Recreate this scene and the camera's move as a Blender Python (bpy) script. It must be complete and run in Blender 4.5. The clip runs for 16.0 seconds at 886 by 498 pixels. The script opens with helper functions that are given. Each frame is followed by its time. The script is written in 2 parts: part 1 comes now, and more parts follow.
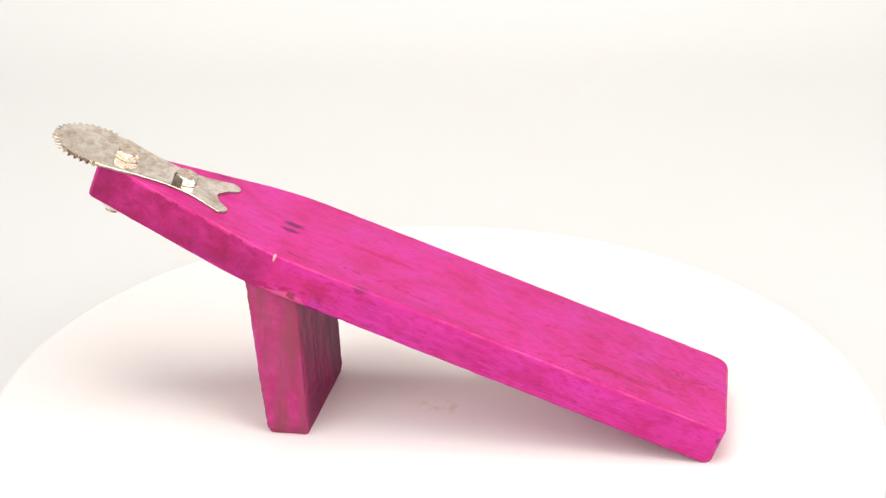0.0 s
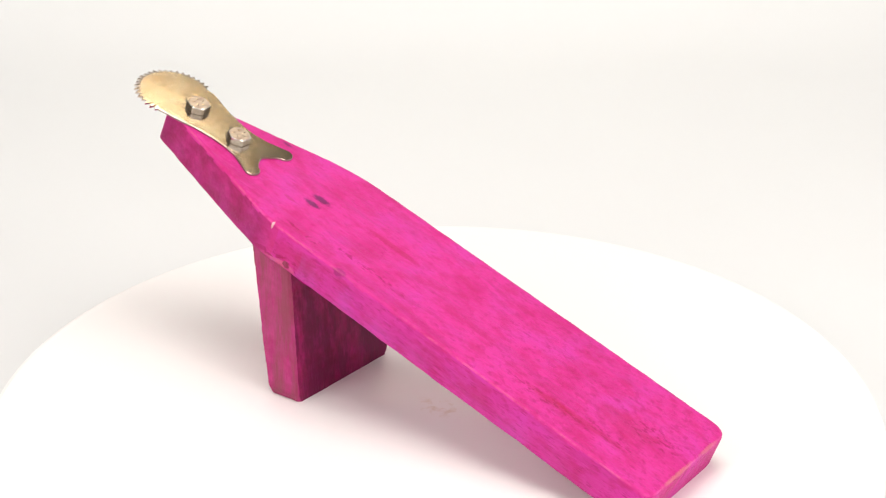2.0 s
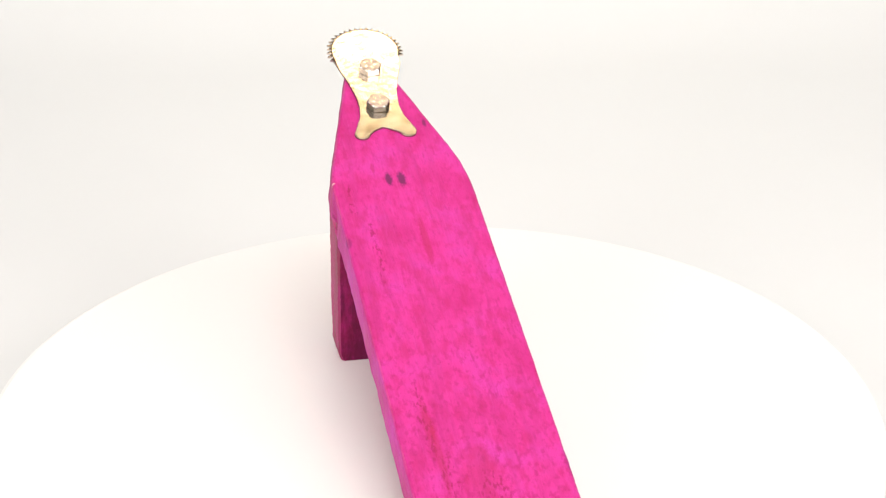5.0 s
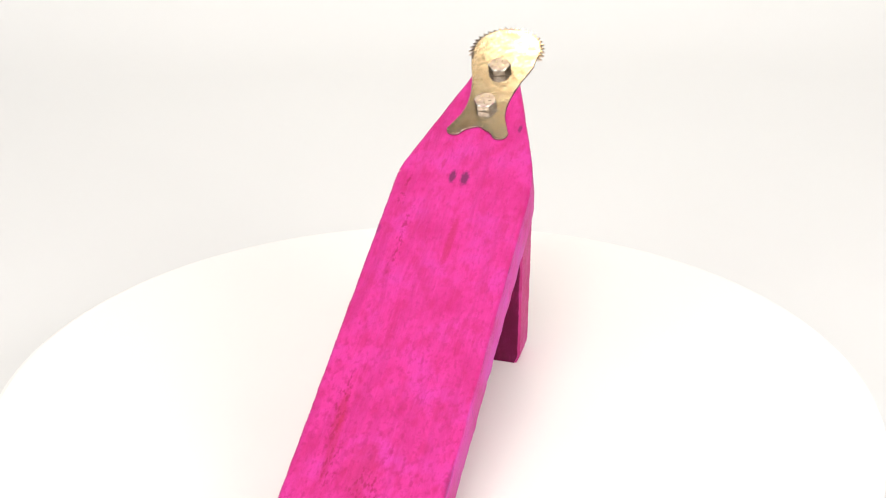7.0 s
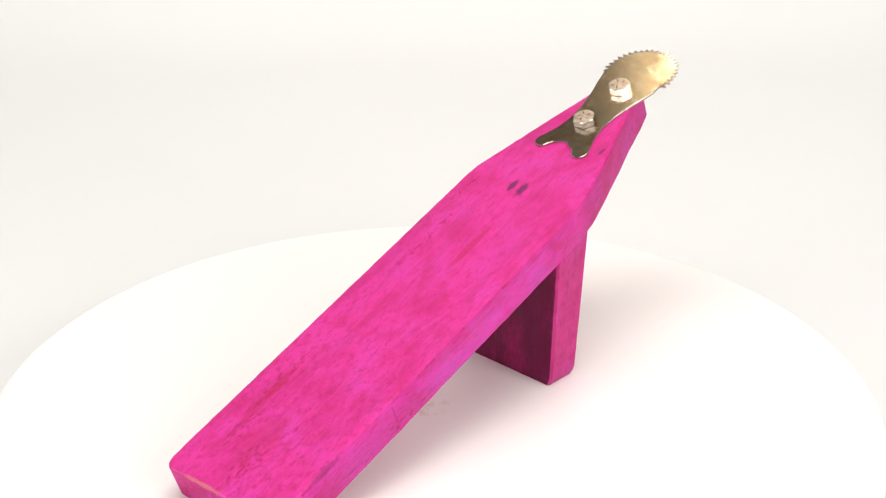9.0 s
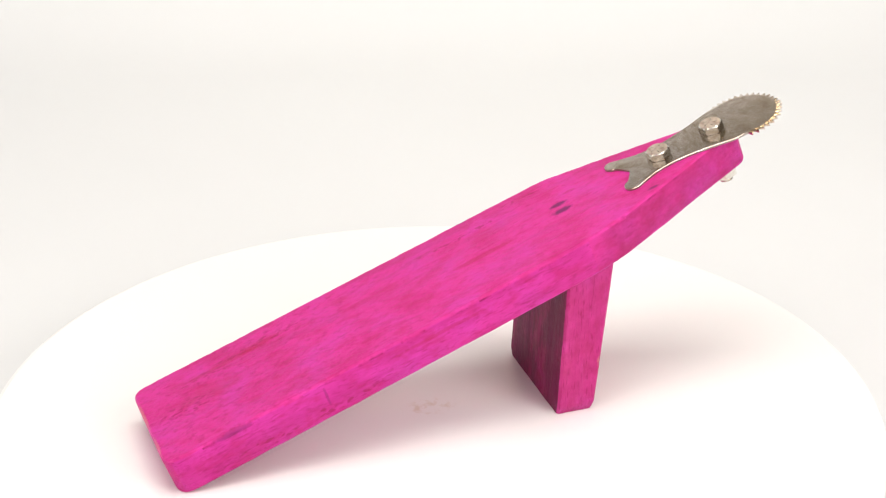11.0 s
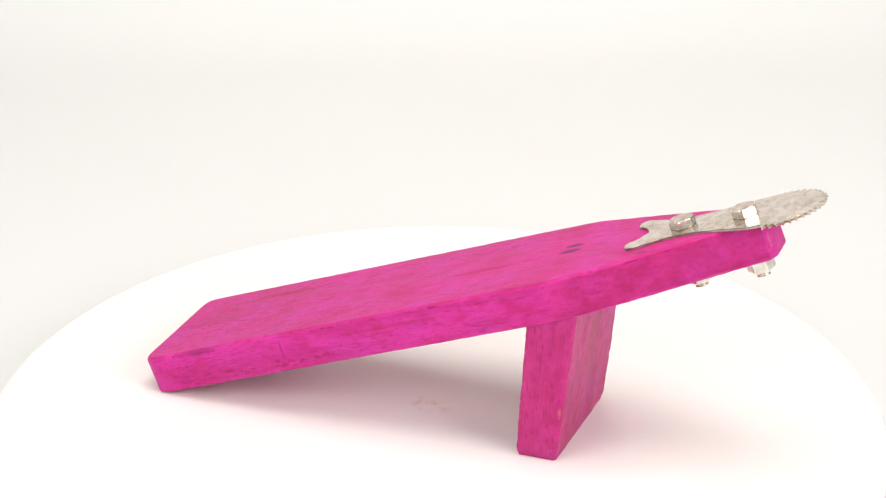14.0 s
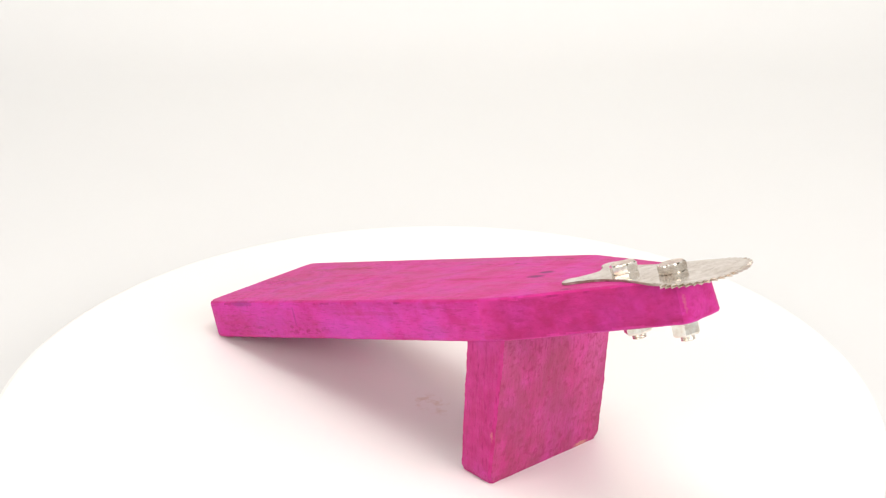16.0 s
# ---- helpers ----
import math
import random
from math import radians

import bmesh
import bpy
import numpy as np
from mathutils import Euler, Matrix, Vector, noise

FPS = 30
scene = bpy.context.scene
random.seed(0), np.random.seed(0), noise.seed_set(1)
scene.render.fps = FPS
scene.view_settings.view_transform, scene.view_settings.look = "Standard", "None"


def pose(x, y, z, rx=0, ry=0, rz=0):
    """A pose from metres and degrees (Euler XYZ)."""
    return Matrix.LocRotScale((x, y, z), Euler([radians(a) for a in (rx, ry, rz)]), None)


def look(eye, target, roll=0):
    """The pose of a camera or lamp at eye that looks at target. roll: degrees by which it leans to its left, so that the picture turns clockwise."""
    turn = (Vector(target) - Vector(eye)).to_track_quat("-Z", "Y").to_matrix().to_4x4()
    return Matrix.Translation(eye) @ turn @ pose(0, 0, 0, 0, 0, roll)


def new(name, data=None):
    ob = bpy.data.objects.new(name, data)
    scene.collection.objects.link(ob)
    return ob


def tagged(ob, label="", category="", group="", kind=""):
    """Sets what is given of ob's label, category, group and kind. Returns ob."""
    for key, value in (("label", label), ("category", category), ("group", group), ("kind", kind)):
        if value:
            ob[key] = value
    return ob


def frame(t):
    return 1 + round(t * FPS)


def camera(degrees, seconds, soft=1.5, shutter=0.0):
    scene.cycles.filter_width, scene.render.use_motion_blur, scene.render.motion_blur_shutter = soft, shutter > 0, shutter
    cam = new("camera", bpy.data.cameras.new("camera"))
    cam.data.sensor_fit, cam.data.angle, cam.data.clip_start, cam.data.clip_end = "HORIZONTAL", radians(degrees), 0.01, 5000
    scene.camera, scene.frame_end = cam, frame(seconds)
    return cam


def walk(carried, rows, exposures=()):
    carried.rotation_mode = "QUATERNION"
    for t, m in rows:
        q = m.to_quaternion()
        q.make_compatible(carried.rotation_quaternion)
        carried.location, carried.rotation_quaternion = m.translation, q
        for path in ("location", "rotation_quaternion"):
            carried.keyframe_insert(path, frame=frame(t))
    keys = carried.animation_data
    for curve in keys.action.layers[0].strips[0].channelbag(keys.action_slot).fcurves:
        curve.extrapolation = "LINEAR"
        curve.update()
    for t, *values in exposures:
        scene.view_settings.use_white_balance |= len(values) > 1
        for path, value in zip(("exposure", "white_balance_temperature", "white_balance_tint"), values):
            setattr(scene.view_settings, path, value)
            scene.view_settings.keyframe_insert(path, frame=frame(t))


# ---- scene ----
from mathutils.geometry import tessellate_polygon

# A dyed wooden coconut scraper on a white turntable in a small product studio.
cam = camera(26.755, 16.0, soft=1.22)
PITCH, YAW = radians(24.894), radians(0.312)
EYE = Vector((0, -0.75, 0.42782))
AIM = EYE + Vector((math.sin(YAW) * math.cos(PITCH), math.cos(YAW) * math.cos(PITCH), -math.sin(PITCH)))
STAND = look(EYE, AIM, -0.217)
walk(cam, [(0, STAND), (16, STAND)], [(0, 0.14), (16, 0.14)])

TURN = -13.722  # degrees a second, about the turntable's axis at the origin


# ---- world and lamps ----
world = bpy.data.worlds.new("studio")
scene.world = world
world.use_nodes = True
world.node_tree.nodes["Background"].inputs[0].default_value = (1.0, 0.95, 0.88, 1)
world.node_tree.nodes["Background"].inputs[1].default_value = 0.05


def softbox(name, at, target, width, height, watts, colour):
    lamp = bpy.data.lights.new(name, "AREA")
    lamp.shape, lamp.size, lamp.size_y = "RECTANGLE", width, height
    lamp.energy, lamp.color = watts, colour
    ob = new(name, lamp)
    ob.matrix_basis = look(at, target)
    return ob


WARM = (1.0, 0.958, 0.93)
softbox("key_lamp", (0.02, -0.09, 1.10), (0.02, -0.07, 0), 0.80, 0.60, 8.4, WARM)
softbox("front_lamp", (0.06, -0.80, 0.98), (0.02, 0.0, 0), 1.8, 0.85, 2.6, WARM)
softbox("west_softbox", (-0.72, -0.58, 0.56), (0.0, 0.0, 0.05), 0.55, 0.50, 3.5, WARM)
softbox("east_softbox", (0.72, -0.58, 0.56), (0.0, 0.0, 0.05), 0.55, 0.50, 5.2, WARM)
# added, unseen fill that brightens the paper sweep behind the turntable
softbox("backdrop_fill", (0.0, 0.36, 0.95), (0.0, 1.29, 0.58), 1.6, 0.30, 3.5, (1.0, 0.995, 0.99))
bulb = softbox("rear_bulb", (0.05, 0.77, 1.0), (0.05, 0.60, 0), 0.21, 0.21, 1.05, (1.0, 0.82, 0.50))
bulb.data.shape = "DISK"


# ---- materials ----
def material(name):
    m = bpy.data.materials.new(name)
    m.use_nodes = True
    return m, m.node_tree.nodes, m.node_tree.links, m.node_tree.nodes["Principled BSDF"]


def add(nodes, kind, **values):
    node = nodes.new(kind)
    for key, value in values.items():
        node.inputs[key].default_value = value
    return node


def mapped(nodes, links, scale, turn=(0, 0, 0)):
    coords = nodes.new("ShaderNodeTexCoord")
    m = add(nodes, "ShaderNodeMapping", Scale=scale, Rotation=turn)
    links.new(coords.outputs["Object"], m.inputs["Vector"])
    return m.outputs[0]


def ramp(nodes, links, source, stops):
    r = nodes.new("ShaderNodeValToRGB")
    while len(r.color_ramp.elements) < len(stops):
        r.color_ramp.elements.new(0.5)
    for e, (at, c) in zip(r.color_ramp.elements, stops):
        e.position, e.color = at, c if len(c) == 4 else (*c, 1)
    links.new(source, r.inputs[0])
    return r.outputs[0]


def grey(v):
    return (v, v, v)


def mix(nodes, links, factor, a, b, mode="MIX"):
    m = nodes.new("ShaderNodeMix")
    m.data_type, m.blend_type = "RGBA", mode
    for socket, value in ((m.inputs[0], factor), (m.inputs[6], a), (m.inputs[7], b)):
        if isinstance(value, (int, float)):
            socket.default_value = value
        elif isinstance(value, tuple):
            socket.default_value = value if len(value) == 4 else (*value, 1)
        else:
            links.new(value, socket)
    return m.outputs[2]


def maths(nodes, links, op, a, b=0.0, clamp=False):
    m = nodes.new("ShaderNodeMath")
    m.operation, m.use_clamp = op, clamp
    for socket, value in zip(m.inputs, (a, b)):
        if isinstance(value, (int, float)):
            socket.default_value = value
        else:
            links.new(value, socket)
    return m.outputs[0]


def bump(nodes, links, height, strength, distance, under=None):
    b = add(nodes, "ShaderNodeBump", Strength=strength, Distance=distance)
    links.new(height, b.inputs["Height"])
    if under:
        links.new(under, b.inputs["Normal"])
    return b.outputs[0]


def spot(nodes, links, place, at, size):
    """A soft ellipse of value 1 about a place of the part, sizes in metres, its rim broken by noise."""
    m = add(nodes, "ShaderNodeMapping", Scale=tuple(1 / s for s in size), Location=tuple(-a / s for a, s in zip(at, size)))
    links.new(place, m.inputs["Vector"])
    length = nodes.new("ShaderNodeVectorMath")
    length.operation = "LENGTH"
    links.new(m.outputs[0], length.inputs[0])
    rough = add(nodes, "ShaderNodeTexNoise", Scale=700.0, Detail=3.0)
    links.new(place, rough.inputs["Vector"])
    d = maths(nodes, links, "ADD", length.outputs["Value"], maths(nodes, links, "MULTIPLY", maths(nodes, links, "SUBTRACT", rough.outputs[0], 0.5), 0.9))
    return ramp(nodes, links, d, ((0.55, grey(1)), (1.0, grey(0))))


def dyed_wood(name, along, marks=(), soak_or_shade=0.0, worn=0.0, start=None, pores=0.45, violet=0.0, edge=(0.74, 0.21, 0.27), dashes=False, shine=1.0, rub_scale=(75.0, 1.0), dents=0.0, pale=0.0, rub_from=0.44):
    """Wood dyed magenta: blotches, fibres along the grain, dark pores and a violet gloss."""
    m, nodes, links, bsdf = material(name)
    stretch = [1.0, 1.0, 1.0]
    stretch[along] = 0.07
    fibre = add(nodes, "ShaderNodeTexNoise", Scale=900.0, Detail=5.0, Roughness=0.65)
    links.new(mapped(nodes, links, stretch), fibre.inputs["Vector"])
    streak = [1.0, 1.0, 1.0]
    streak[along] = 0.13
    band = add(nodes, "ShaderNodeTexNoise", Scale=130.0, Detail=4.0, Roughness=0.6, Distortion=0.5)
    links.new(mapped(nodes, links, streak), band.inputs["Vector"])
    plain = mapped(nodes, links, (1, 1, 1))
    blotch = add(nodes, "ShaderNodeTexNoise", Scale=38.0, Detail=4.0, Roughness=0.6)
    links.new(plain, blotch.inputs["Vector"])
    fleck = [1.0, 1.0, 1.0]
    fleck[along] = 0.5
    mottle = add(nodes, "ShaderNodeTexNoise", Scale=430.0, Detail=5.0, Roughness=0.7)
    links.new(mapped(nodes, links, fleck), mottle.inputs["Vector"])
    short = [1.0, 1.0, 1.0]
    short[along] = 0.22
    pore = add(nodes, "ShaderNodeTexNoise", Scale=420.0, Detail=2.0, Roughness=0.5)
    links.new(mapped(nodes, links, short), pore.inputs["Vector"])
    base = ramp(nodes, links, blotch.outputs[0], ((0.30, (0.492, 0.0165, 0.165)), (0.5, (0.574, 0.0281, 0.227)), (0.72, (0.565, 0.0362, 0.297))))
    if violet:
        wash = add(nodes, "ShaderNodeTexNoise", Scale=24.0, Detail=3.0, Roughness=0.6)
        links.new(mapped(nodes, links, streak), wash.inputs["Vector"])
        base = mix(nodes, links, ramp(nodes, links, wash.outputs[0], ((0.35, grey(violet * 0.4)), (0.6, grey(violet)))), base, (0.51, 0.0375, 0.443))
    base = mix(nodes, links, ramp(nodes, links, band.outputs[0], ((0.34, grey(0.42)), (0.53, grey(0.0)))), base, (0.346, 0.0082, 0.115))
    base = mix(nodes, links, ramp(nodes, links, mottle.outputs[0], ((0.53, grey(0.0)), (0.68, grey(0.45)))), base, (0.326, 0.00697, 0.0895))
    # soft redder freckles a few millimetres wide
    freckle = add(nodes, "ShaderNodeTexNoise", Scale=170.0, Detail=3.0, Roughness=0.6)
    links.new(mapped(nodes, links, fleck), freckle.inputs["Vector"])
    base = mix(nodes, links, ramp(nodes, links, freckle.outputs[0], ((0.50, grey(0.0)), (0.65, grey(0.5)))), base, (0.422, 0.0116, 0.0995))
    if pale:
        chalk = add(nodes, "ShaderNodeTexNoise", Scale=55.0, Detail=5.0, Roughness=0.65)
        links.new(mapped(nodes, links, streak), chalk.inputs["Vector"])
        base = mix(nodes, links, ramp(nodes, links, chalk.outputs[0], ((0.36, grey(pale * 0.3)), (0.62, grey(pale)))), base, (0.557, 0.115, 0.266))
    base = mix(nodes, links, ramp(nodes, links, fibre.outputs[0], ((0.56, grey(0.0)), (0.74, grey(0.35)))), base, (0.601, 0.0585, 0.338))
    # pores gather in some stretches of the grain
    where = ramp(nodes, links, blotch.outputs[0], ((0.48, grey(0.0)), (0.62, grey(1.0))))
    dark = ramp(nodes, links, pore.outputs[0], ((0.61, grey(0.0)), (0.70, grey(pores))))
    if dashes:
        # short dark vessels along the grain
        long = [1.0, 1.0, 1.0]
        long[along] = 0.14
        vessel = add(nodes, "ShaderNodeTexNoise", Scale=1300.0, Detail=1.5, Roughness=0.45)
        links.new(mapped(nodes, links, long), vessel.inputs["Vector"])
        dark = ramp(nodes, links, vessel.outputs[0], ((0.585, grey(0.0)), (0.71, grey(pores))))
    else:
        dark = maths(nodes, links, "MULTIPLY", dark, where)
    base = mix(nodes, links, dark, base, (0.274, 0.00703, 0.0633))
    for at, size, share, colour in marks:
        base = mix(nodes, links, maths(nodes, links, "MULTIPLY", spot(nodes, links, plain, at, size), share), base, colour)
    pits = None
    if marks:
        # chains of small gouges in the board's face
        dent = add(nodes, "ShaderNodeTexNoise", Scale=520.0, Detail=2.0, Roughness=0.5)
        links.new(mapped(nodes, links, (0.45, 1, 1), (0, 0, 0.35)), dent.inputs["Vector"])
        deep = ramp(nodes, links, dent.outputs[0], ((0.53, grey(0.0)), (0.60, grey(1.0))))
        for at, size in PITS:
            here = maths(nodes, links, "MULTIPLY", spot(nodes, links, plain, at, size), deep)
            pits = here if pits is None else maths(nodes, links, "MAXIMUM", pits, here)
        base = mix(nodes, links, maths(nodes, links, "MULTIPLY", pits, 0.7), base, (0.274, 0.00703, 0.0528))
    pocks = None
    if dents:
        # small knocks all over the part that is sat on, the dye darker in them
        knock = add(nodes, "ShaderNodeTexNoise", Scale=330.0, Detail=2.0, Roughness=0.55)
        links.new(mapped(nodes, links, (0.75, 1, 1), (0, 0, 0.4)), knock.inputs["Vector"])
        ends = nodes.new("ShaderNodeSeparateXYZ")
        links.new(plain, ends.inputs[0])
        low = maths(nodes, links, "DIVIDE", maths(nodes, links, "SUBTRACT", maths(nodes, links, "ADD", 0.10, maths(nodes, links, "MULTIPLY", blotch.outputs[0], 0.10)), ends.outputs[0]), 0.06, True)
        low = maths(nodes, links, "ADD", maths(nodes, links, "MULTIPLY", low, 0.8), 0.2)
        pocks = maths(nodes, links, "MULTIPLY", ramp(nodes, links, knock.outputs[0], ((0.54, grey(0.0)), (0.66, grey(1.0)))), low)
        base = mix(nodes, links, maths(nodes, links, "MULTIPLY", pocks, dents), base, (0.327, 0.0082, 0.0794))
    if soak_or_shade:
        # oblique grain drinks more dye, in cloudy patches; also shades the leg's inner face
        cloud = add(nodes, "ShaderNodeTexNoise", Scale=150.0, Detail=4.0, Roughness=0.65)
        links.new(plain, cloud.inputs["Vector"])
        share = ramp(nodes, links, cloud.outputs[0], ((0.35, grey(soak_or_shade)), (0.68, grey(soak_or_shade * 0.4))))
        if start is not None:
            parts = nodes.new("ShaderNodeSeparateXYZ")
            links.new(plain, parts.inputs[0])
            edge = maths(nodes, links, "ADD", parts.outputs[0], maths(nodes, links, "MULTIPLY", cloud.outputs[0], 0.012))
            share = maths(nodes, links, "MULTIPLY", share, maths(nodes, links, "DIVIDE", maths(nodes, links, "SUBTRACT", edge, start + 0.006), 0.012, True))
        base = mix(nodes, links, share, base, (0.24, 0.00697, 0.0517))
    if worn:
        # dye rubbed off, bled or darkened, patchy or along the grain; also inner-leg shade
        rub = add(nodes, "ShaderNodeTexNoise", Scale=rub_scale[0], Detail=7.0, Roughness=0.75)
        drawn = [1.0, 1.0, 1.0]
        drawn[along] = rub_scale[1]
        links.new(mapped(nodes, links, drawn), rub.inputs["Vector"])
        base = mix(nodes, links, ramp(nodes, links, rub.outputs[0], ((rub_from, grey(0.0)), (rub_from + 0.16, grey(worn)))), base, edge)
    links.new(base, bsdf.inputs["Base Color"])
    links.new(ramp(nodes, links, band.outputs[0], ((0.3, grey(0.50)), (0.7, grey(0.66)))), bsdf.inputs["Roughness"])
    bsdf.inputs["IOR"].default_value = 1.45
    bsdf.inputs["Specular Tint"].default_value = (0.75, 0.45, 1.0, 1)
    n = bump(nodes, links, fibre.outputs[0], 0.5, 0.0005)
    n = bump(nodes, links, mottle.outputs[0], 0.25, 0.0006, n)
    n = bump(nodes, links, dark, -0.3, 0.0003, n)
    if pits is not None:
        n = bump(nodes, links, pits, -0.6, 0.0008, n)
    if pocks is not None:
        n = bump(nodes, links, pocks, -0.5, 0.0007, n)
    links.new(n, bsdf.inputs["Normal"])
    slant = add(nodes, "ShaderNodeLayerWeight", Blend=0.5)
    gloss = add(nodes, "ShaderNodeBsdfGlossy", Color=(0.78, 0.18, 1.0, 1), Roughness=0.40)
    links.new(n, gloss.inputs["Normal"])
    both = nodes.new("ShaderNodeMixShader")
    share = ramp(nodes, links, slant.outputs["Facing"], ((0.28, grey(0.0)), (0.45, grey(0.075)), (0.62, grey(0.075)), (1.0, grey(0.085))))
    uneven = ramp(nodes, links, blotch.outputs[0], ((0.40, grey(0.35 * shine)), (0.62, grey(1.5 * shine))))
    links.new(maths(nodes, links, "MULTIPLY", share, uneven), both.inputs[0])
    links.new(bsdf.outputs[0], both.inputs[1])
    links.new(gloss.outputs[0], both.inputs[2])
    links.new(both.outputs[0], nodes["Material Output"].inputs["Surface"])
    return m


def steel(name, colour, stain, roughness, fine):
    """Bright steel, rubbed, with brown stains."""
    m, nodes, links, bsdf = material(name)
    bsdf.inputs["Metallic"].default_value = 1.0
    plain = mapped(nodes, links, (1, 1, 1))
    cloud = add(nodes, "ShaderNodeTexNoise", Scale=110.0, Detail=6.0, Roughness=0.7, Distortion=0.8)
    links.new(plain, cloud.inputs["Vector"])
    brushed = add(nodes, "ShaderNodeTexNoise", Scale=fine, Detail=3.0)
    links.new(mapped(nodes, links, (0.08, 1, 1), (0, 0, 0.5)), brushed.inputs["Vector"])
    base = mix(nodes, links, ramp(nodes, links, cloud.outputs[0], ((0.42, grey(0.0)), (0.66, grey(0.85)))), colour, stain)
    speck = add(nodes, "ShaderNodeTexNoise", Scale=330.0, Detail=6.0, Roughness=0.75)
    links.new(mapped(nodes, links, (1.0, 0.5, 1.0), (0, 0, 0.7)), speck.inputs["Vector"])
    base = mix(nodes, links, ramp(nodes, links, speck.outputs[0], ((0.50, grey(0.0)), (0.66, grey(0.8)))), base, stain)
    links.new(base, bsdf.inputs["Base Color"])
    r = maths(nodes, links, "ADD", maths(nodes, links, "MULTIPLY", cloud.outputs[0], 0.16), roughness - 0.08)
    links.new(r, bsdf.inputs["Roughness"])
    n = bump(nodes, links, brushed.outputs[0], 0.22, 0.0001)
    n = bump(nodes, links, cloud.outputs[0], 0.12, 0.0003, n)
    links.new(n, bsdf.inputs["Normal"])
    return m


def white_surface(name, colour, roughness, centre_stain=False):
    m, nodes, links, bsdf = material(name)
    plain = mapped(nodes, links, (1, 1, 1))
    cloud = add(nodes, "ShaderNodeTexNoise", Scale=7.0, Detail=4.0)
    links.new(plain, cloud.inputs["Vector"])
    dull = tuple(c * 0.975 for c in colour)
    base = mix(nodes, links, cloud.outputs[0], colour, dull)
    if centre_stain:
        fleck = add(nodes, "ShaderNodeTexNoise", Scale=170.0, Detail=3.0, Roughness=0.6)
        links.new(plain, fleck.inputs["Vector"])
        mask = maths(nodes, links, "MULTIPLY", spot(nodes, links, plain, (0.002, -0.001, 0), (0.014, 0.010, 0.02)),
                     ramp(nodes, links, fleck.outputs[0], ((0.5, grey(0.0)), (0.66, grey(0.5)))))
        base = mix(nodes, links, mask, base, (0.62, 0.50, 0.36))
    links.new(base, bsdf.inputs["Base Color"])
    bsdf.inputs["Roughness"].default_value = roughness
    fine = add(nodes, "ShaderNodeTexNoise", Scale=900.0, Detail=2.0)
    links.new(plain, fine.inputs["Vector"])
    links.new(bump(nodes, links, fine.outputs[0], 0.05, 0.0002), bsdf.inputs["Normal"])
    return m


INK, RUST, BARE, TAN = (0.10, 0.012, 0.055), (0.36, 0.012, 0.03), (0.80, 0.52, 0.50), (0.56, 0.22, 0.16)
MARKS = (((0.2074, 0.0048, 0), (0.0052, 0.0020, 0.02), 0.86, INK), ((0.2070, -0.0012, 0), (0.0058, 0.0024, 0.02), 0.86, INK),
         ((0.1680, 0.0315, 0), (0.0045, 0.0022, 0.004), 0.45, INK), ((0.2450, -0.0200, 0), (0.0032, 0.0012, 0.004), 0.7, INK),
         ((0.2160, 0.0113, 0), (0.0040, 0.0009, 0.004), 0.45, RUST), ((0.2080, 0.0318, -0.0008), (0.0008, 0.0016, 0.0030), 0.85, BARE),
         ((0.0580, 0.0180, 0), (0.0160, 0.0024, 0.01), 0.45, RUST), ((0.0400, 0.0165, 0), (0.0240, 0.0020, 0.01), 0.40, RUST),
         ((0.1650, -0.0040, 0), (0.0200, 0.0022, 0.01), 0.45, RUST), ((0.0300, 0.0010, 0), (0.0180, 0.0100, 0.01), 0.25, RUST),
         ((-0.0018, 0.0080, -0.0002), (0.0014, 0.0160, 0.0016), 0.5, TAN), ((-0.0018, -0.0180, -0.0002), (0.0013, 0.0100, 0.0015), 0.45, TAN),
         ((0.2000, 0.0312, -0.0165), (0.0120, 0.0030, 0.0016), 0.30, TAN), ((0.2955, -0.0082, -0.0090), (0.0011, 0.0020, 0.0085), 0.6, TAN), ((0.1930, 0.0315, -0.0100), (0.0200, 0.0040, 0.0070), 0.35, RUST),
         ((0.0720, -0.0355, -0.0075), (0.0008, 0.0040, 0.0058), 0.38, INK), ((0.0300, -0.0352, -0.0012), (0.0110, 0.0030, 0.0016), 0.45, INK),
         ((0.1300, -0.0350, -0.0060), (0.0300, 0.0040, 0.0012), 0.35, RUST), ((0.0000, 0.0300, -0.0060), (0.0020, 0.0014, 0.0020), 0.8, INK))
PITS = (((0.160, 0.0190, 0), (0.030, 0.0030, 0.01)), ((0.060, 0.0190, 0), (0.026, 0.0034, 0.01)), ((0.030, 0.0150, 0), (0.016, 0.0050, 0.01)),
        ((0.018, -0.0020, 0), (0.016, 0.0080, 0.01)), ((0.196, 0.0250, 0), (0.014, 0.0026, 0.01)),
        ((0.196, 0.0318, -0.0150), (0.024, 0.0050, 0.0040)), ((0.060, -0.0355, -0.0140), (0.050, 0.0040, 0.0030)))
CHIP = (0.74, 0.46, 0.26)
LEG_MARKS = (((-0.0720, -0.0137, 0.0010), (0.0030, 0.0050, 0.0014), 0.75, CHIP), ((-0.0637, 0.0402, 0.0240), (0.0014, 0.0014, 0.0040), 0.5, CHIP),
             ((-0.0553, -0.0274, 0.0220), (0.0013, 0.0013, 0.0030), 0.6, BARE), ((-0.0700, 0.0100, 0.0700), (0.0030, 0.0150, 0.0060), 0.45, INK))
BOARD = dyed_wood("dyed_board_wood", 0, MARKS, dents=0.4, pores=0.4, shine=0.6)
SOAKED = dyed_wood("soaked_board_wood", 0, MARKS, soak_or_shade=0.9, start=0.204, shine=0.3)
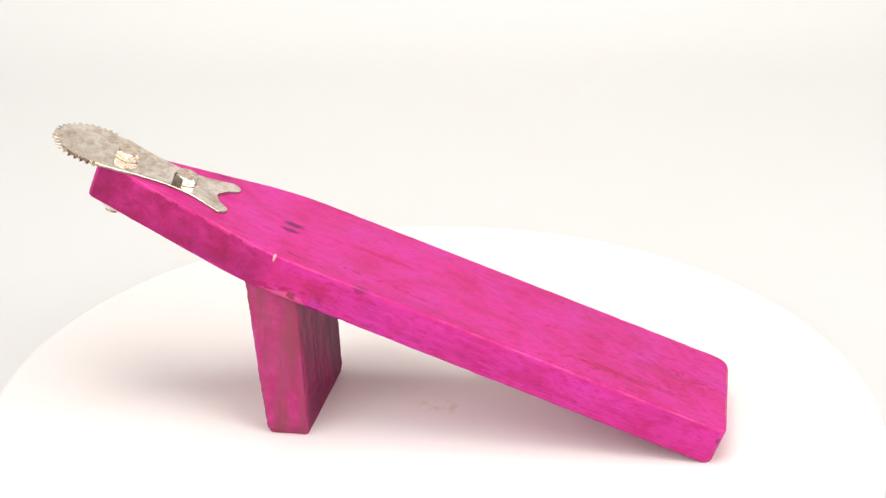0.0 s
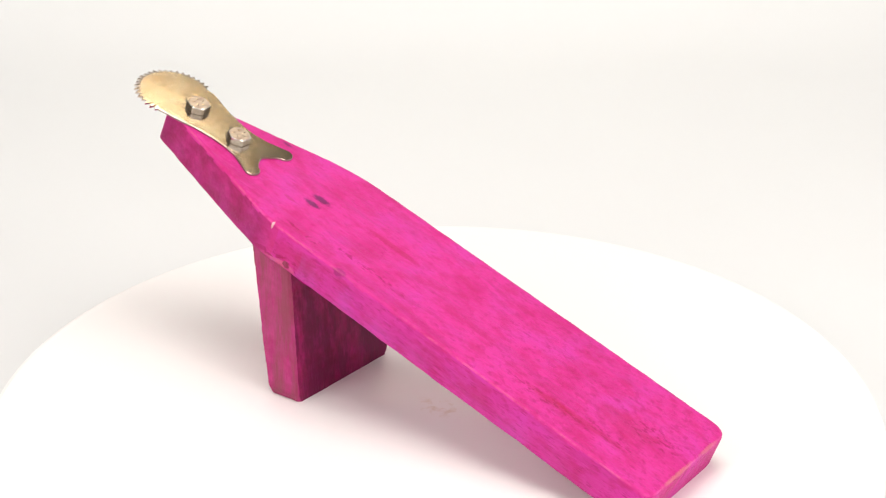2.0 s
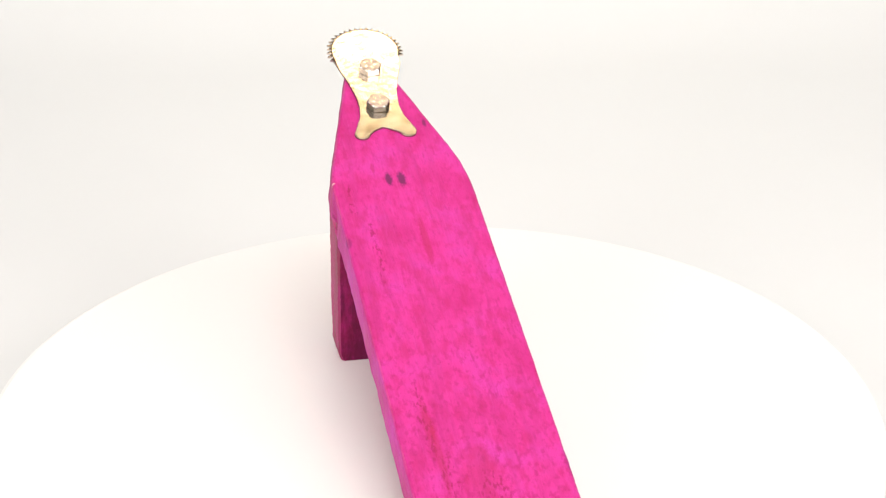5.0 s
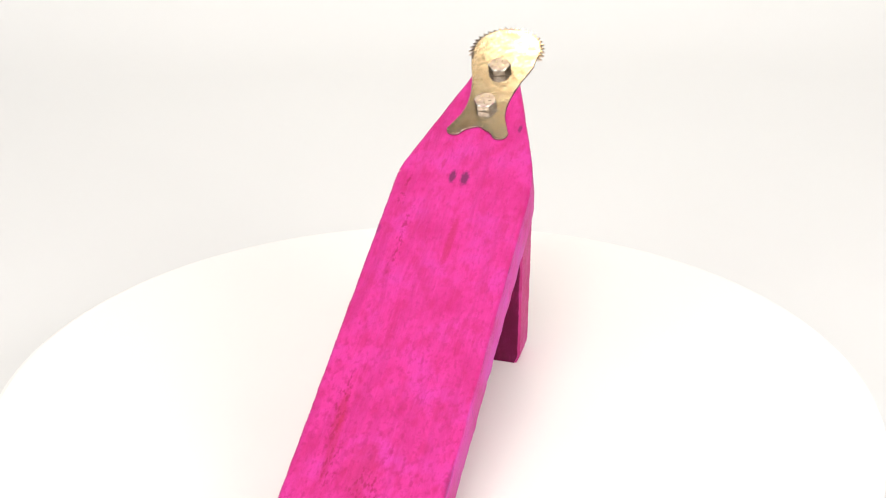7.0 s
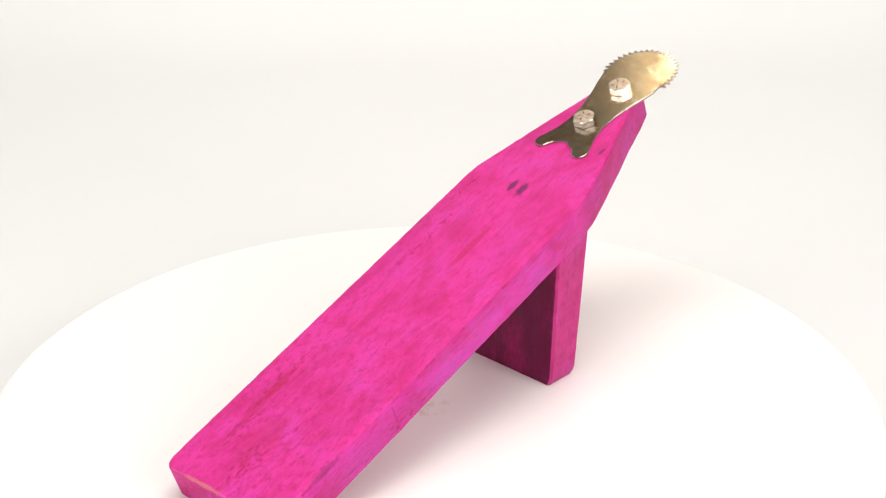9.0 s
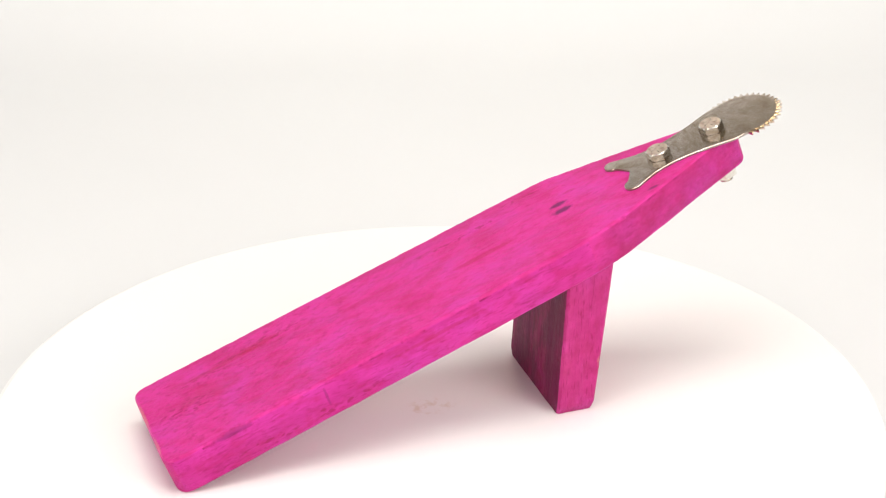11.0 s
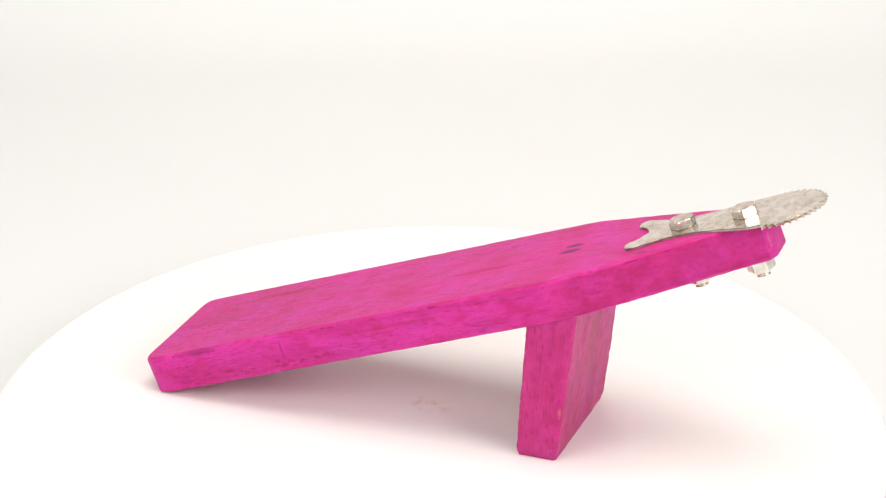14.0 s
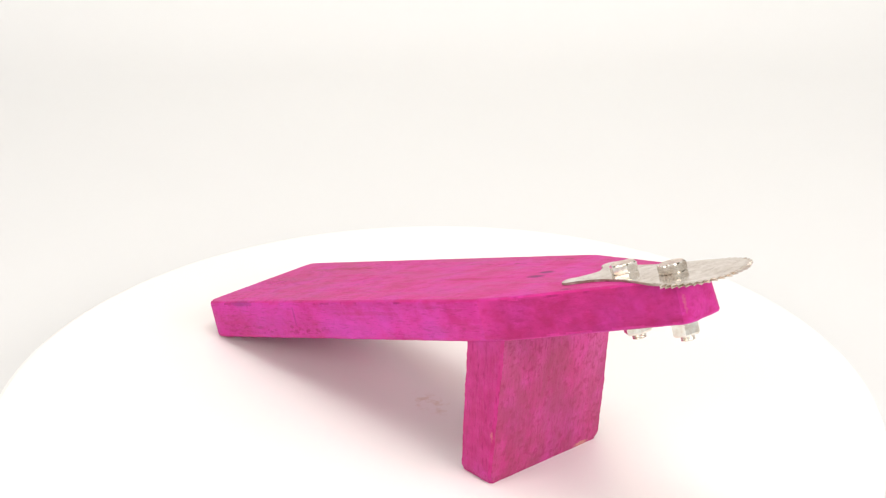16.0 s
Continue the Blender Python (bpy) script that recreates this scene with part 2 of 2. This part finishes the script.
SOAKED_FAR = dyed_wood("soaked_far_wood", 0, MARKS, soak_or_shade=0.55, start=0.204, shine=0.5)
WORN = dyed_wood("worn_board_edge", 0, MARKS, worn=0.22)
# darker tone for the lower facet of the far top edge
EDGE_DARK = dyed_wood("dark_board_edge", 0, MARKS, worn=0.85, edge=(0.24, 0.005, 0.07))
SIDE = dyed_wood("dyed_side_grain", 0, MARKS, violet=0.25, pores=0.45, dashes=True, shine=1.2)
NOSE = dyed_wood("dyed_nose_end", 0, MARKS, soak_or_shade=0.2, pores=0.2, shine=0.1)
LEG = dyed_wood("dyed_leg_wood", 2, LEG_MARKS, soak_or_shade=0.15, pores=0.55, dashes=True, shine=0.3, pale=0.6, dents=0.6, worn=0.6, edge=(0.27, 0.045, 0.07), rub_scale=(50.0, 0.45), rub_from=0.42)
LEG_END = dyed_wood("dyed_leg_end", 2, LEG_MARKS, soak_or_shade=0.55, pores=0.4, shine=0.1, pale=0.4, worn=0.7, edge=(0.21, 0.055, 0.055), rub_scale=(120.0, 0.16), rub_from=0.40)
# leg's inner face: the shade under the board is painted into its colour
LEG_SHADED = dyed_wood("dyed_shaded_leg_inner", 2, soak_or_shade=0.95, pores=0.8, dashes=True, shine=0.0, worn=0.85, edge=(0.11, 0.004, 0.03), rub_scale=(60.0, 0.3), rub_from=0.36)
LEG_SIDE = dyed_wood("dyed_leg_side", 2, LEG_MARKS, soak_or_shade=0.4, pores=0.6, pale=0.2, dashes=True, shine=0.3)
BLADE = steel("rubbed_steel", (0.73, 0.65, 0.58), (0.42, 0.32, 0.225), 0.185, 2200.0)
ZINC = steel("zinc_steel", (0.86, 0.85, 0.80), (0.62, 0.50, 0.40), 0.17, 900.0)
DULL = steel("dull_zinc", (0.72, 0.62, 0.55), (0.36, 0.23, 0.18), 0.42, 900.0)
CUT = steel("cut_steel_edge", (0.45, 0.39, 0.34), (0.25, 0.18, 0.13), 0.5, 900.0)
PLATE = white_surface("white_turntable", (0.835, 0.808, 0.79), 0.45, True)
PAPER = white_surface("white_paper", (0.712, 0.72, 0.722), 0.8)
WALL = white_surface("room_paint", (0.21, 0.17, 0.11), 0.8)


# ---- meshes ----
def finish(bm, name):
    bmesh.ops.remove_doubles(bm, verts=bm.verts, dist=1e-6)
    bmesh.ops.recalc_face_normals(bm, faces=bm.faces)
    mesh = bpy.data.meshes.new(name)
    bm.to_mesh(mesh)
    bm.free()
    return mesh


def part(name, bm, mat, parent=None, label="", smooth=False):
    mesh = finish(bm, name)
    mesh.materials.append(mat)
    if smooth:
        for poly in mesh.polygons:
            poly.use_smooth = True
    ob = new(name, mesh)
    ob.parent = parent
    return tagged(ob, label)


def crease_faces(mesh, degrees=24):
    """Smooth shading, but for the edges that turn by more than some degrees."""
    for poly in mesh.polygons:
        poly.use_smooth = True
    mesh.set_sharp_from_angle(angle=radians(degrees))


def loft(bm, rings, closed=True):
    """Rings of as many points each, joined by quads and capped."""
    rows = [[bm.verts.new(p) for p in ring] for ring in rings]
    count = len(rows[0])
    for a, b in zip(rows, rows[1:]):
        for i in range(count):
            j = (i + 1) % count
            bm.faces.new((a[i], a[j], b[j], b[i]))
    if closed:
        for row in (rows[0], rows[-1]):
            for tri in tessellate_polygon([[v.co for v in row]]):
                bm.faces.new([row[k] for k in tri])
    return rows


def inset(outline, by):
    """The outline (counter-clockwise) moved inwards by a distance."""
    out, n = [], len(outline)
    for i in range(n):
        p, q, r = Vector(outline[i - 1]), Vector(outline[i]), Vector(outline[(i + 1) % n])
        a, b = (q - p).normalized(), (r - q).normalized()
        na, nb = Vector((-a.y, a.x)), Vector((-b.y, b.x))
        m = (na + nb).normalized()
        out.append(q + m * (by / max(0.5, m.dot(na))))
    return out


def dense(corners, step):
    """A closed line with points every step."""
    out = []
    for i, p in enumerate(corners):
        p, q = Vector(p), Vector(corners[(i + 1) % len(corners)])
        count = max(1, round((q - p).length / step))
        out += [p.lerp(q, k / count) for k in range(count)]
    return out


def rounded(corners):
    """A closed line through corners, each cut back by its own length and rounded."""
    out, n = [], len(corners)
    for i in range(n):
        p, (q, cut), r = Vector(corners[i - 1][0]), corners[i], Vector(corners[(i + 1) % n][0])
        q = Vector(q)
        a, b = q + (p - q).normalized() * cut, q + (r - q).normalized() * cut
        for k in range(6):
            f = k / 5
            out.append(a * (1 - f) ** 2 + q * (2 * f * (1 - f)) + b * f * f)
    return out


def slab(bm, outline, z_top, z_bottom, edge, wobble, skew):
    """A slab with worn edges: its outline lies at full width between the two roundings."""
    rings = []
    turns = [radians(a) for a in (0, 30, 60, 90)]
    rings += [(z_top - edge * (1 - math.cos(a)), edge * (1 - math.sin(a))) for a in turns]
    rings += [(z_bottom + edge * (1 - math.cos(a)), edge * (1 - math.sin(a))) for a in reversed(turns)]
    made = []
    for k, (z, by) in enumerate(rings):
        ring = []
        for q in inset(outline, by):
            w = noise.noise(Vector((q.x * 90, q.y * 90, z * 60 + k * 7))) * wobble * (0.45 if k < 4 else 1.0)
            w2 = noise.noise(Vector((q.x * 300 + 5, q.y * 300, z * 60 + k * 3))) * wobble * (0.25 if k < 4 else 0.6)
            torn = 1 + 3.0 * math.exp(-((q.x - 0.193) / 0.016) ** 2) * (q.y > 0) * (k > 3)
            w, w2 = w * torn, w2 * torn
            d = Vector((q.x - 0.12, q.y, 0)).normalized() if abs(q.y) < 1e-6 else Vector((0, math.copysign(1, q.y), 0))
            lean = skew(q) * (z_top - z) / (z_top - z_bottom)
            ring.append((q.x + d.x * (w + w2), q.y + d.y * (w + w2) + lean, z + (w2 if 0 < k < 7 else 0)))
        made.append(ring)
    loft(bm, made)


# ---- studio ----
def build_backdrop():
    """White paper: a table top that sweeps up behind into a low back wall."""
    bm = bmesh.new()
    near, bend, radius, top = -0.98, 0.55, 0.25, 0.62
    floor_z = -0.030
    line = [(near, floor_z), (bend, floor_z)]
    for k in range(1, 49):
        a = radians(90 * k / 48)
        line.append((bend + radius * math.sin(a), floor_z + radius * (1 - math.cos(a))))
    line.append((bend + radius, top))
    half = 1.1
    rings = []
    for side in (-half, half):
        rings.append([(side, y, z) for y, z in line] + [(side, y + 0.004 * (z > 0.1), z - 0.004) for y, z in reversed(line)])
    loft(bm, rings)
    mesh = finish(bm, "backdrop")
    crease_faces(mesh)
    mesh.materials.append(PAPER)
    return tagged(new("backdrop", mesh), "seamless white paper sweep behind and under the turntable", "backdrop", kind="structure")


def build_tent_sides():
    """Plain white panels that close the light tent on both sides and behind the camera."""
    for name, lo, hi in (("wall_tent_west", (-0.984, -0.94, -0.028), (-0.976, 0.54, 1.02)), ("wall_tent_east", (0.976, -0.94, -0.028), (0.984, 0.54, 1.02)),
                         ("wall_tent_south", (-0.97, -0.952, -0.028), (0.97, -0.944, 1.02))):
        bm = bmesh.new()
        box(bm, lo, hi)
        mesh = finish(bm, name)
        mesh.materials.append(PAPER)
        tagged(new(name, mesh), "plain white panel that closes the light tent", "wall", kind="structure")


def box(bm, lo, hi):
    m = Matrix.Translation((Vector(lo) + Vector(hi)) / 2) @ Matrix.Diagonal((*(Vector(hi) - Vector(lo)), 1))
    bmesh.ops.create_cube(bm, size=1, matrix=m)


def build_room():
    """Plain walls that close the studio."""
    for name, lo, hi in (("floor", (-2.1, -2.6, -0.90), (2.1, 2.1, -0.80)), ("ceiling", (-2.1, -2.6, 1.80), (2.1, 2.1, 1.90)),
                         ("wall_north", (-2.1, 2.0, -0.80), (2.1, 2.1, 1.80)), ("wall_south", (-2.1, -2.6, -0.80), (2.1, -2.5, 1.80)),
                         ("wall_east", (2.0, -2.5, -0.80), (2.1, 2.0, 1.80)), ("wall_west", (-2.1, -2.5, -0.80), (-2.0, 2.0, 1.80))):
        bm = bmesh.new()
        box(bm, lo, hi)
        mesh = finish(bm, name)
        mesh.materials.append(WALL)
        tagged(new(name, mesh), "plain warm grey studio " + name.split("_")[0], name.split("_")[0], kind="structure")
    # the table that carries the paper
    bm = bmesh.new()
    box(bm, (-1.12, -1.00, -0.075), (1.12, 0.86, -0.035))
    table = tagged(new("table"), "plain pale studio table under the white paper", "table")
    part("tabletop", bm, WALL, table)
    for x in (-1.05, 1.05):
        for y in (-0.94, 0.80):
            bm = bmesh.new()
            box(bm, (x - 0.03, y - 0.03, -0.80), (x + 0.03, y + 0.03, -0.075))
            part("leg", bm, WALL, table)


def build_turntable():
    root = tagged(new("turntable"), "round white turntable with a smooth matt top", "turntable")
    bm = bmesh.new()
    radius, count = 0.2052, 160

    def ring(r, z):
        return [(r * math.cos(2 * math.pi * k / count), r * math.sin(2 * math.pi * k / count), z) for k in range(count)]

    loft(bm, [ring(radius - 0.003, 0), ring(radius - 0.001, -0.0008), ring(radius, -0.003), ring(radius, -0.012), ring(radius - 0.002, -0.014)])
    part("plate", bm, PLATE, root)
    bm = bmesh.new()
    loft(bm, [ring(0.15, -0.014), ring(0.15, -0.030)])
    part("base", bm, PLATE, root)
    return root


# ---- the scraper ----
# board space: x from the low end to the blade, y across, z out of the top face
BOARD_AT = Matrix.Translation((0.1295, -0.0224, 0.0166)) @ Matrix(((-0.9274, -0.1518, 0.3419, 0), (0.1424, -0.9884, -0.0525, 0), (0.3460, 0.0, 0.9383, 0), (0, 0, 0, 1)))


def build_board(root):
    thick = 0.0185
    corners = rounded([((-0.0024, -0.0360), 0.0085), ((0.212, -0.0340), 0.018), ((0.2962, -0.0076), 0.0045), ((0.2972, 0.0084), 0.003),
                       ((0.211, 0.0320), 0.007), ((-0.0020, 0.0316), 0.0065)])
    outline = dense(corners, 0.003)
    bm = bmesh.new()
    slab(bm, outline, 0, -thick, 0.0017, 0.0005, lambda q: 0.0018 * min(1, max(0, (q.x - 0.2) / 0.03)) * (q.y > 0))
    ob = part("board", bm, BOARD, root, "magenta-dyed wooden board with a tapered end and two dark marks")
    ob.matrix_basis = BOARD_AT
    for poly in ob.data.polygons:
        poly.use_smooth = abs(poly.normal.z) < 0.99
    for extra in (SOAKED, WORN, EDGE_DARK, SIDE, NOSE, SOAKED_FAR):
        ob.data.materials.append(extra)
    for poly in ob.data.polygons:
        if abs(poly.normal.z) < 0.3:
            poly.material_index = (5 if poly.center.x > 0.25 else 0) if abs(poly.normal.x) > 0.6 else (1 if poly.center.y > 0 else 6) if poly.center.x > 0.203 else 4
        elif poly.center.y > 0.01 or poly.center.x < 0.004:
            poly.material_index = 2 if 0.55 < poly.normal.z < 0.9 else 0
        else:
            poly.material_index = 3 if 0.2 < poly.normal.z < 0.6 else 0
    return ob


def build_leg(root):
    """The upright block under the board, a little skewed, with worn lower corners."""
    along, across = Vector((-0.9884, 0.1518, 0)), Vector((-0.1518, -0.9884, 0))
    origin = along * 0.0 + across * 0.0025

    def at(s, v, z):
        return origin + along * s + across * v + Vector((0, 0, z))

    bm = bmesh.new()
    rings = []
    rows = 60
    for k in range(rows + 1):
        h = k / rows
        ring = []
        loop = []
        front = lambda v: 0.0688 + 0.0082 * h + 0.0016 * v / 0.03
        back = lambda v: 0.0505 + 0.0040 * h + 0.0016 * v / 0.03
        half_a, half_b = 0.0330 - 0.0018 * h, 0.0318
        cut = 0.0018 * max(0, 1 - h * 16) ** 1.3
        thin = 0.0004 * max(0, 1 - h * 20)
        e = 0.0011
        loop += [(back, -half_b + cut + e, thin), (back, half_a - cut - e, thin)]
        loop += [(back, half_a - cut, thin + e), (front, half_a - cut, -thin - e)]
        loop += [(front, half_a - cut - e, -thin), (front, -half_b + cut + e, -thin)]
        loop += [(front, -half_b + cut, -thin - e), (back, -half_b + cut, thin + e)]
        for i, (side, v, off) in enumerate(loop):
            v2, side2, off2 = loop[(i + 1) % 8][1], loop[(i + 1) % 8][0], loop[(i + 1) % 8][2]
            pa, pb = (side(v) + off, v), (side2(v2) + off2, v2)
            steps = 12 if i in (0, 4) else 4 if i in (2, 6) else 1
            for j in range(steps):
                f = j / steps
                s, w = pa[0] + (pb[0] - pa[0]) * f, pa[1] + (pb[1] - pa[1]) * f
                z_top = 0.0166 - 0.0185 * 0.9383 + (s + 0.1310) * 0.3730 + 0.0012
                z = h * z_top
                jit = noise.noise(Vector((s * 200, w * 200, z * 120))) * 0.00022 + noise.noise(Vector((s * 900, w * 900, z * 700))) * 0.00022
                ring.append(at(s + jit, w + (jit if abs(w) > 0.025 else 0), z))
        rings.append(ring)
    loft(bm, rings)
    ob = part("leg", bm, LEG, root, "magenta-dyed upright wooden support block")
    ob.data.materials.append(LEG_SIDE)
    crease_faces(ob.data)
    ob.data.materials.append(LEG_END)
    ob.data.materials.append(LEG_SHADED)
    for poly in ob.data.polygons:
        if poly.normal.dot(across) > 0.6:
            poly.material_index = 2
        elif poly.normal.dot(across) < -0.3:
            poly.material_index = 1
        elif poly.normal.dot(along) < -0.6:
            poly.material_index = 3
    return ob


def blade_half_width(x):
    """Half the blade's width between its tail and its toothed head."""
    knots = ((0.2400, 0.0152), (0.2450, 0.0132), (0.2520, 0.0106), (0.2590, 0.0098), (0.2670, 0.0102), (0.2760, 0.0119), (0.2910, 0.0160))
    for (x0, w0), (x1, w1) in zip(knots, knots[1:]):
        if x <= x1:
            f = max(0.0, (x - x0) / (x1 - x0))
            return w0 + (w1 - w0) * (f * f * (3 - 2 * f) * 0.35 + f * 0.65)
    return knots[-1][1]


def build_blade(root):
    """A fish-shaped steel plate: forked tail, waist and a round head with saw teeth."""
    mid, cx, radius, teeth = -0.0014, 0.3020, 0.0170, 24
    thick, lift = 0.0010, 0.0001
    sweep = radians(109)
    outline = []
    # the head, from one side to the other, with leaning teeth
    for k in range(teeth):
        a0, a1 = -sweep + 2 * sweep * k / teeth, -sweep + 2 * sweep * (k + 1) / teeth
        tip = 0.0023 * (0.85 + 0.3 * random.random())
        for f, out in ((0.0, 0.0), (0.38, 0.55), (0.62, 1.0), (0.80, 0.45)):
            a = a0 + (a1 - a0) * f
            r = radius + tip * out
            outline.append((cx + r * math.cos(a), mid + r * math.sin(a), out))
    # waist on one side, down to the tail
    side = [0.2910 - 0.0510 * k / 14 for k in range(15)]
    for x in side:
        outline.append((x, mid * (x - 0.24) / 0.05 + blade_half_width(x), 0))
    # two rounded tail lobes with a notch between
    for k in range(1, 14):
        a = radians(180 * k / 14)
        outline.append((0.2402 - 0.0042 * math.sin(a) ** 0.8, 0.0152 - 0.0038 * (1 - math.cos(a)), 0))
    outline += [(0.2408, 0.0058, 0), (0.2422, 0.0034, 0), (0.2431, 0.0014, 0), (0.2433, 0.0002, 0), (0.2427, -0.0012, 0), (0.2412, -0.0034, 0), (0.2400, -0.0056, 0)]
    for k in range(1, 14):
        a = radians(180 * k / 14)
        outline.append((0.2396 - 0.0042 * math.sin(a) ** 0.8, -0.0072 - 0.0039 * (1 - math.cos(a)), 0))
    for x in reversed(side):
        outline.append((x, mid * (x - 0.24) / 0.05 - blade_half_width(x), 0))
    flat = [(x, y) for x, y, _ in outline]
    inner = inset(flat, 0.0002)
    for k in range(teeth * 4):
        x, y, _ = outline[k]
        a = math.atan2(y - mid, x - cx)
        inner[k] = Vector((cx + (radius - 0.0004) * math.cos(a), mid + (radius - 0.0004) * math.sin(a)))
    bm = bmesh.new()
    low = [(x, y, lift - 0.0002 * o) for x, y, o in outline]
    side_ring = [(x, y, lift + thick - 0.00012 - 0.0001 * o) for x, y, o in outline]
    top = [(q.x, q.y, lift + thick) for q in inner]
    loft(bm, [low, side_ring, top])
    ob = part("blade", bm, BLADE, root, "fish-shaped steel blade with a saw-toothed round head")
    ob.data.materials.append(CUT)
    for poly in ob.data.polygons:
        poly.material_index = 1 if abs(poly.normal.z) < 0.5 and poly.center.x < 0.295 else 0
    ob.matrix_basis = BOARD_AT
    return ob


def hexagon(r, z, turn, count=6):
    return [(r * math.cos(turn + 2 * math.pi * k / count), r * math.sin(turn + 2 * math.pi * k / count), z) for k in range(count)]


def build_bolt(root, x, y, turn):
    """A hexagon bolt head on the blade, its rim turned round above."""
    flats = 0.0100 / 2
    r = flats / math.cos(radians(30))
    top = 0.0037
    bm = bmesh.new()
    n = 72
    rings = []
    for z, share, limit in ((0, 0.94, 0.94), (0.0002, 0.94, 0.94), (0.0003, 1.0, 1.0), (top - 0.0005, 1.0, 1.0), (top, 1.0, 0.85), (top + 0.00008, 0.60, 0.60)):
        ring = []
        for k in range(n):
            a = 2 * math.pi * k / n
            b = (a + radians(30)) % radians(60) - radians(30)
            hexr = flats / math.cos(b)
            ring.append((min(hexr, r * limit) * (share if share < 1 else 1) * math.cos(a + turn), min(hexr, r * limit) * (share if share < 1 else 1) * math.sin(a + turn), z))
        rings.append(ring)
    loft(bm, rings)
    ob = part("bolt", bm, ZINC, root, "zinc-plated hexagon bolt head")
    ob.data.materials.append(DULL)
    for poly in ob.data.polygons:
        if poly.normal.z > 0.9:
            poly.material_index = 1
    ob.matrix_basis = BOARD_AT @ pose(x, y, 0.0011)
    # raised marks on the head, too worn to read
    bm = bmesh.new()
    for k in range(5):
        a = turn + 0.7 + k * 1.25
        m = Matrix.Translation((0.0026 * math.cos(a), 0.0026 * math.sin(a), top + 0.00009)) @ Matrix.Rotation(a + 0.4, 4, "Z") @ Matrix.Diagonal((0.0017, 0.00045, 0.00010, 1))
        bmesh.ops.create_cube(bm, size=1, matrix=m)
    marks = part("head_mark", bm, ZINC, ob)
    return ob


def build_nut(root, x, y, turn):
    """The nut and the bolt's end below the board."""
    flats = 0.0103 / 2
    r = flats / math.cos(radians(30))
    bm = bmesh.new()
    loft(bm, [hexagon(r * 0.9, 0, turn), hexagon(r, -0.0007, turn), hexagon(r, -0.0052, turn), hexagon(r * 0.88, -0.0060, turn)])
    ob = part("nut", bm, ZINC, root, "zinc-plated hexagon nut")
    ob.matrix_basis = BOARD_AT @ pose(x, y, -0.0184)
    bm = bmesh.new()
    rings = [hexagon(0.0029, -0.0058, 0, 20)]
    for k in range(3):
        rings += [hexagon(0.0026, -0.0061 - 0.0008 * k, 0, 20), hexagon(0.0030, -0.0065 - 0.0008 * k, 0, 20)]
    rings.append(hexagon(0.0023, -0.0084, 0, 20))
    loft(bm, rings)
    part("bolt_end", bm, ZINC, ob, "threaded end of the bolt")
    return ob


def build_scraper():
    root = tagged(new("coconut_scraper"), "magenta-dyed wooden coconut scraper with a toothed steel blade", "coconut scraper")
    build_board(root)
    build_leg(root)
    build_blade(root)
    build_bolt(root, 0.2866, -0.0010, 0.16)
    build_bolt(root, 0.2590, 0.0001, -0.02)
    build_nut(root, 0.2866, -0.0010, 0.2)
    build_nut(root, 0.2590, 0.0001, 0.5)
    return root


build_backdrop()
build_tent_sides()
build_room()
TURNTABLE = build_turntable()
SCRAPER = build_scraper()


def motions():
    rows = [(t, pose(0, 0, 0, 0, 0, TURN * t)) for t in range(17)]
    walk(TURNTABLE, rows)
    walk(SCRAPER, rows)


motions()
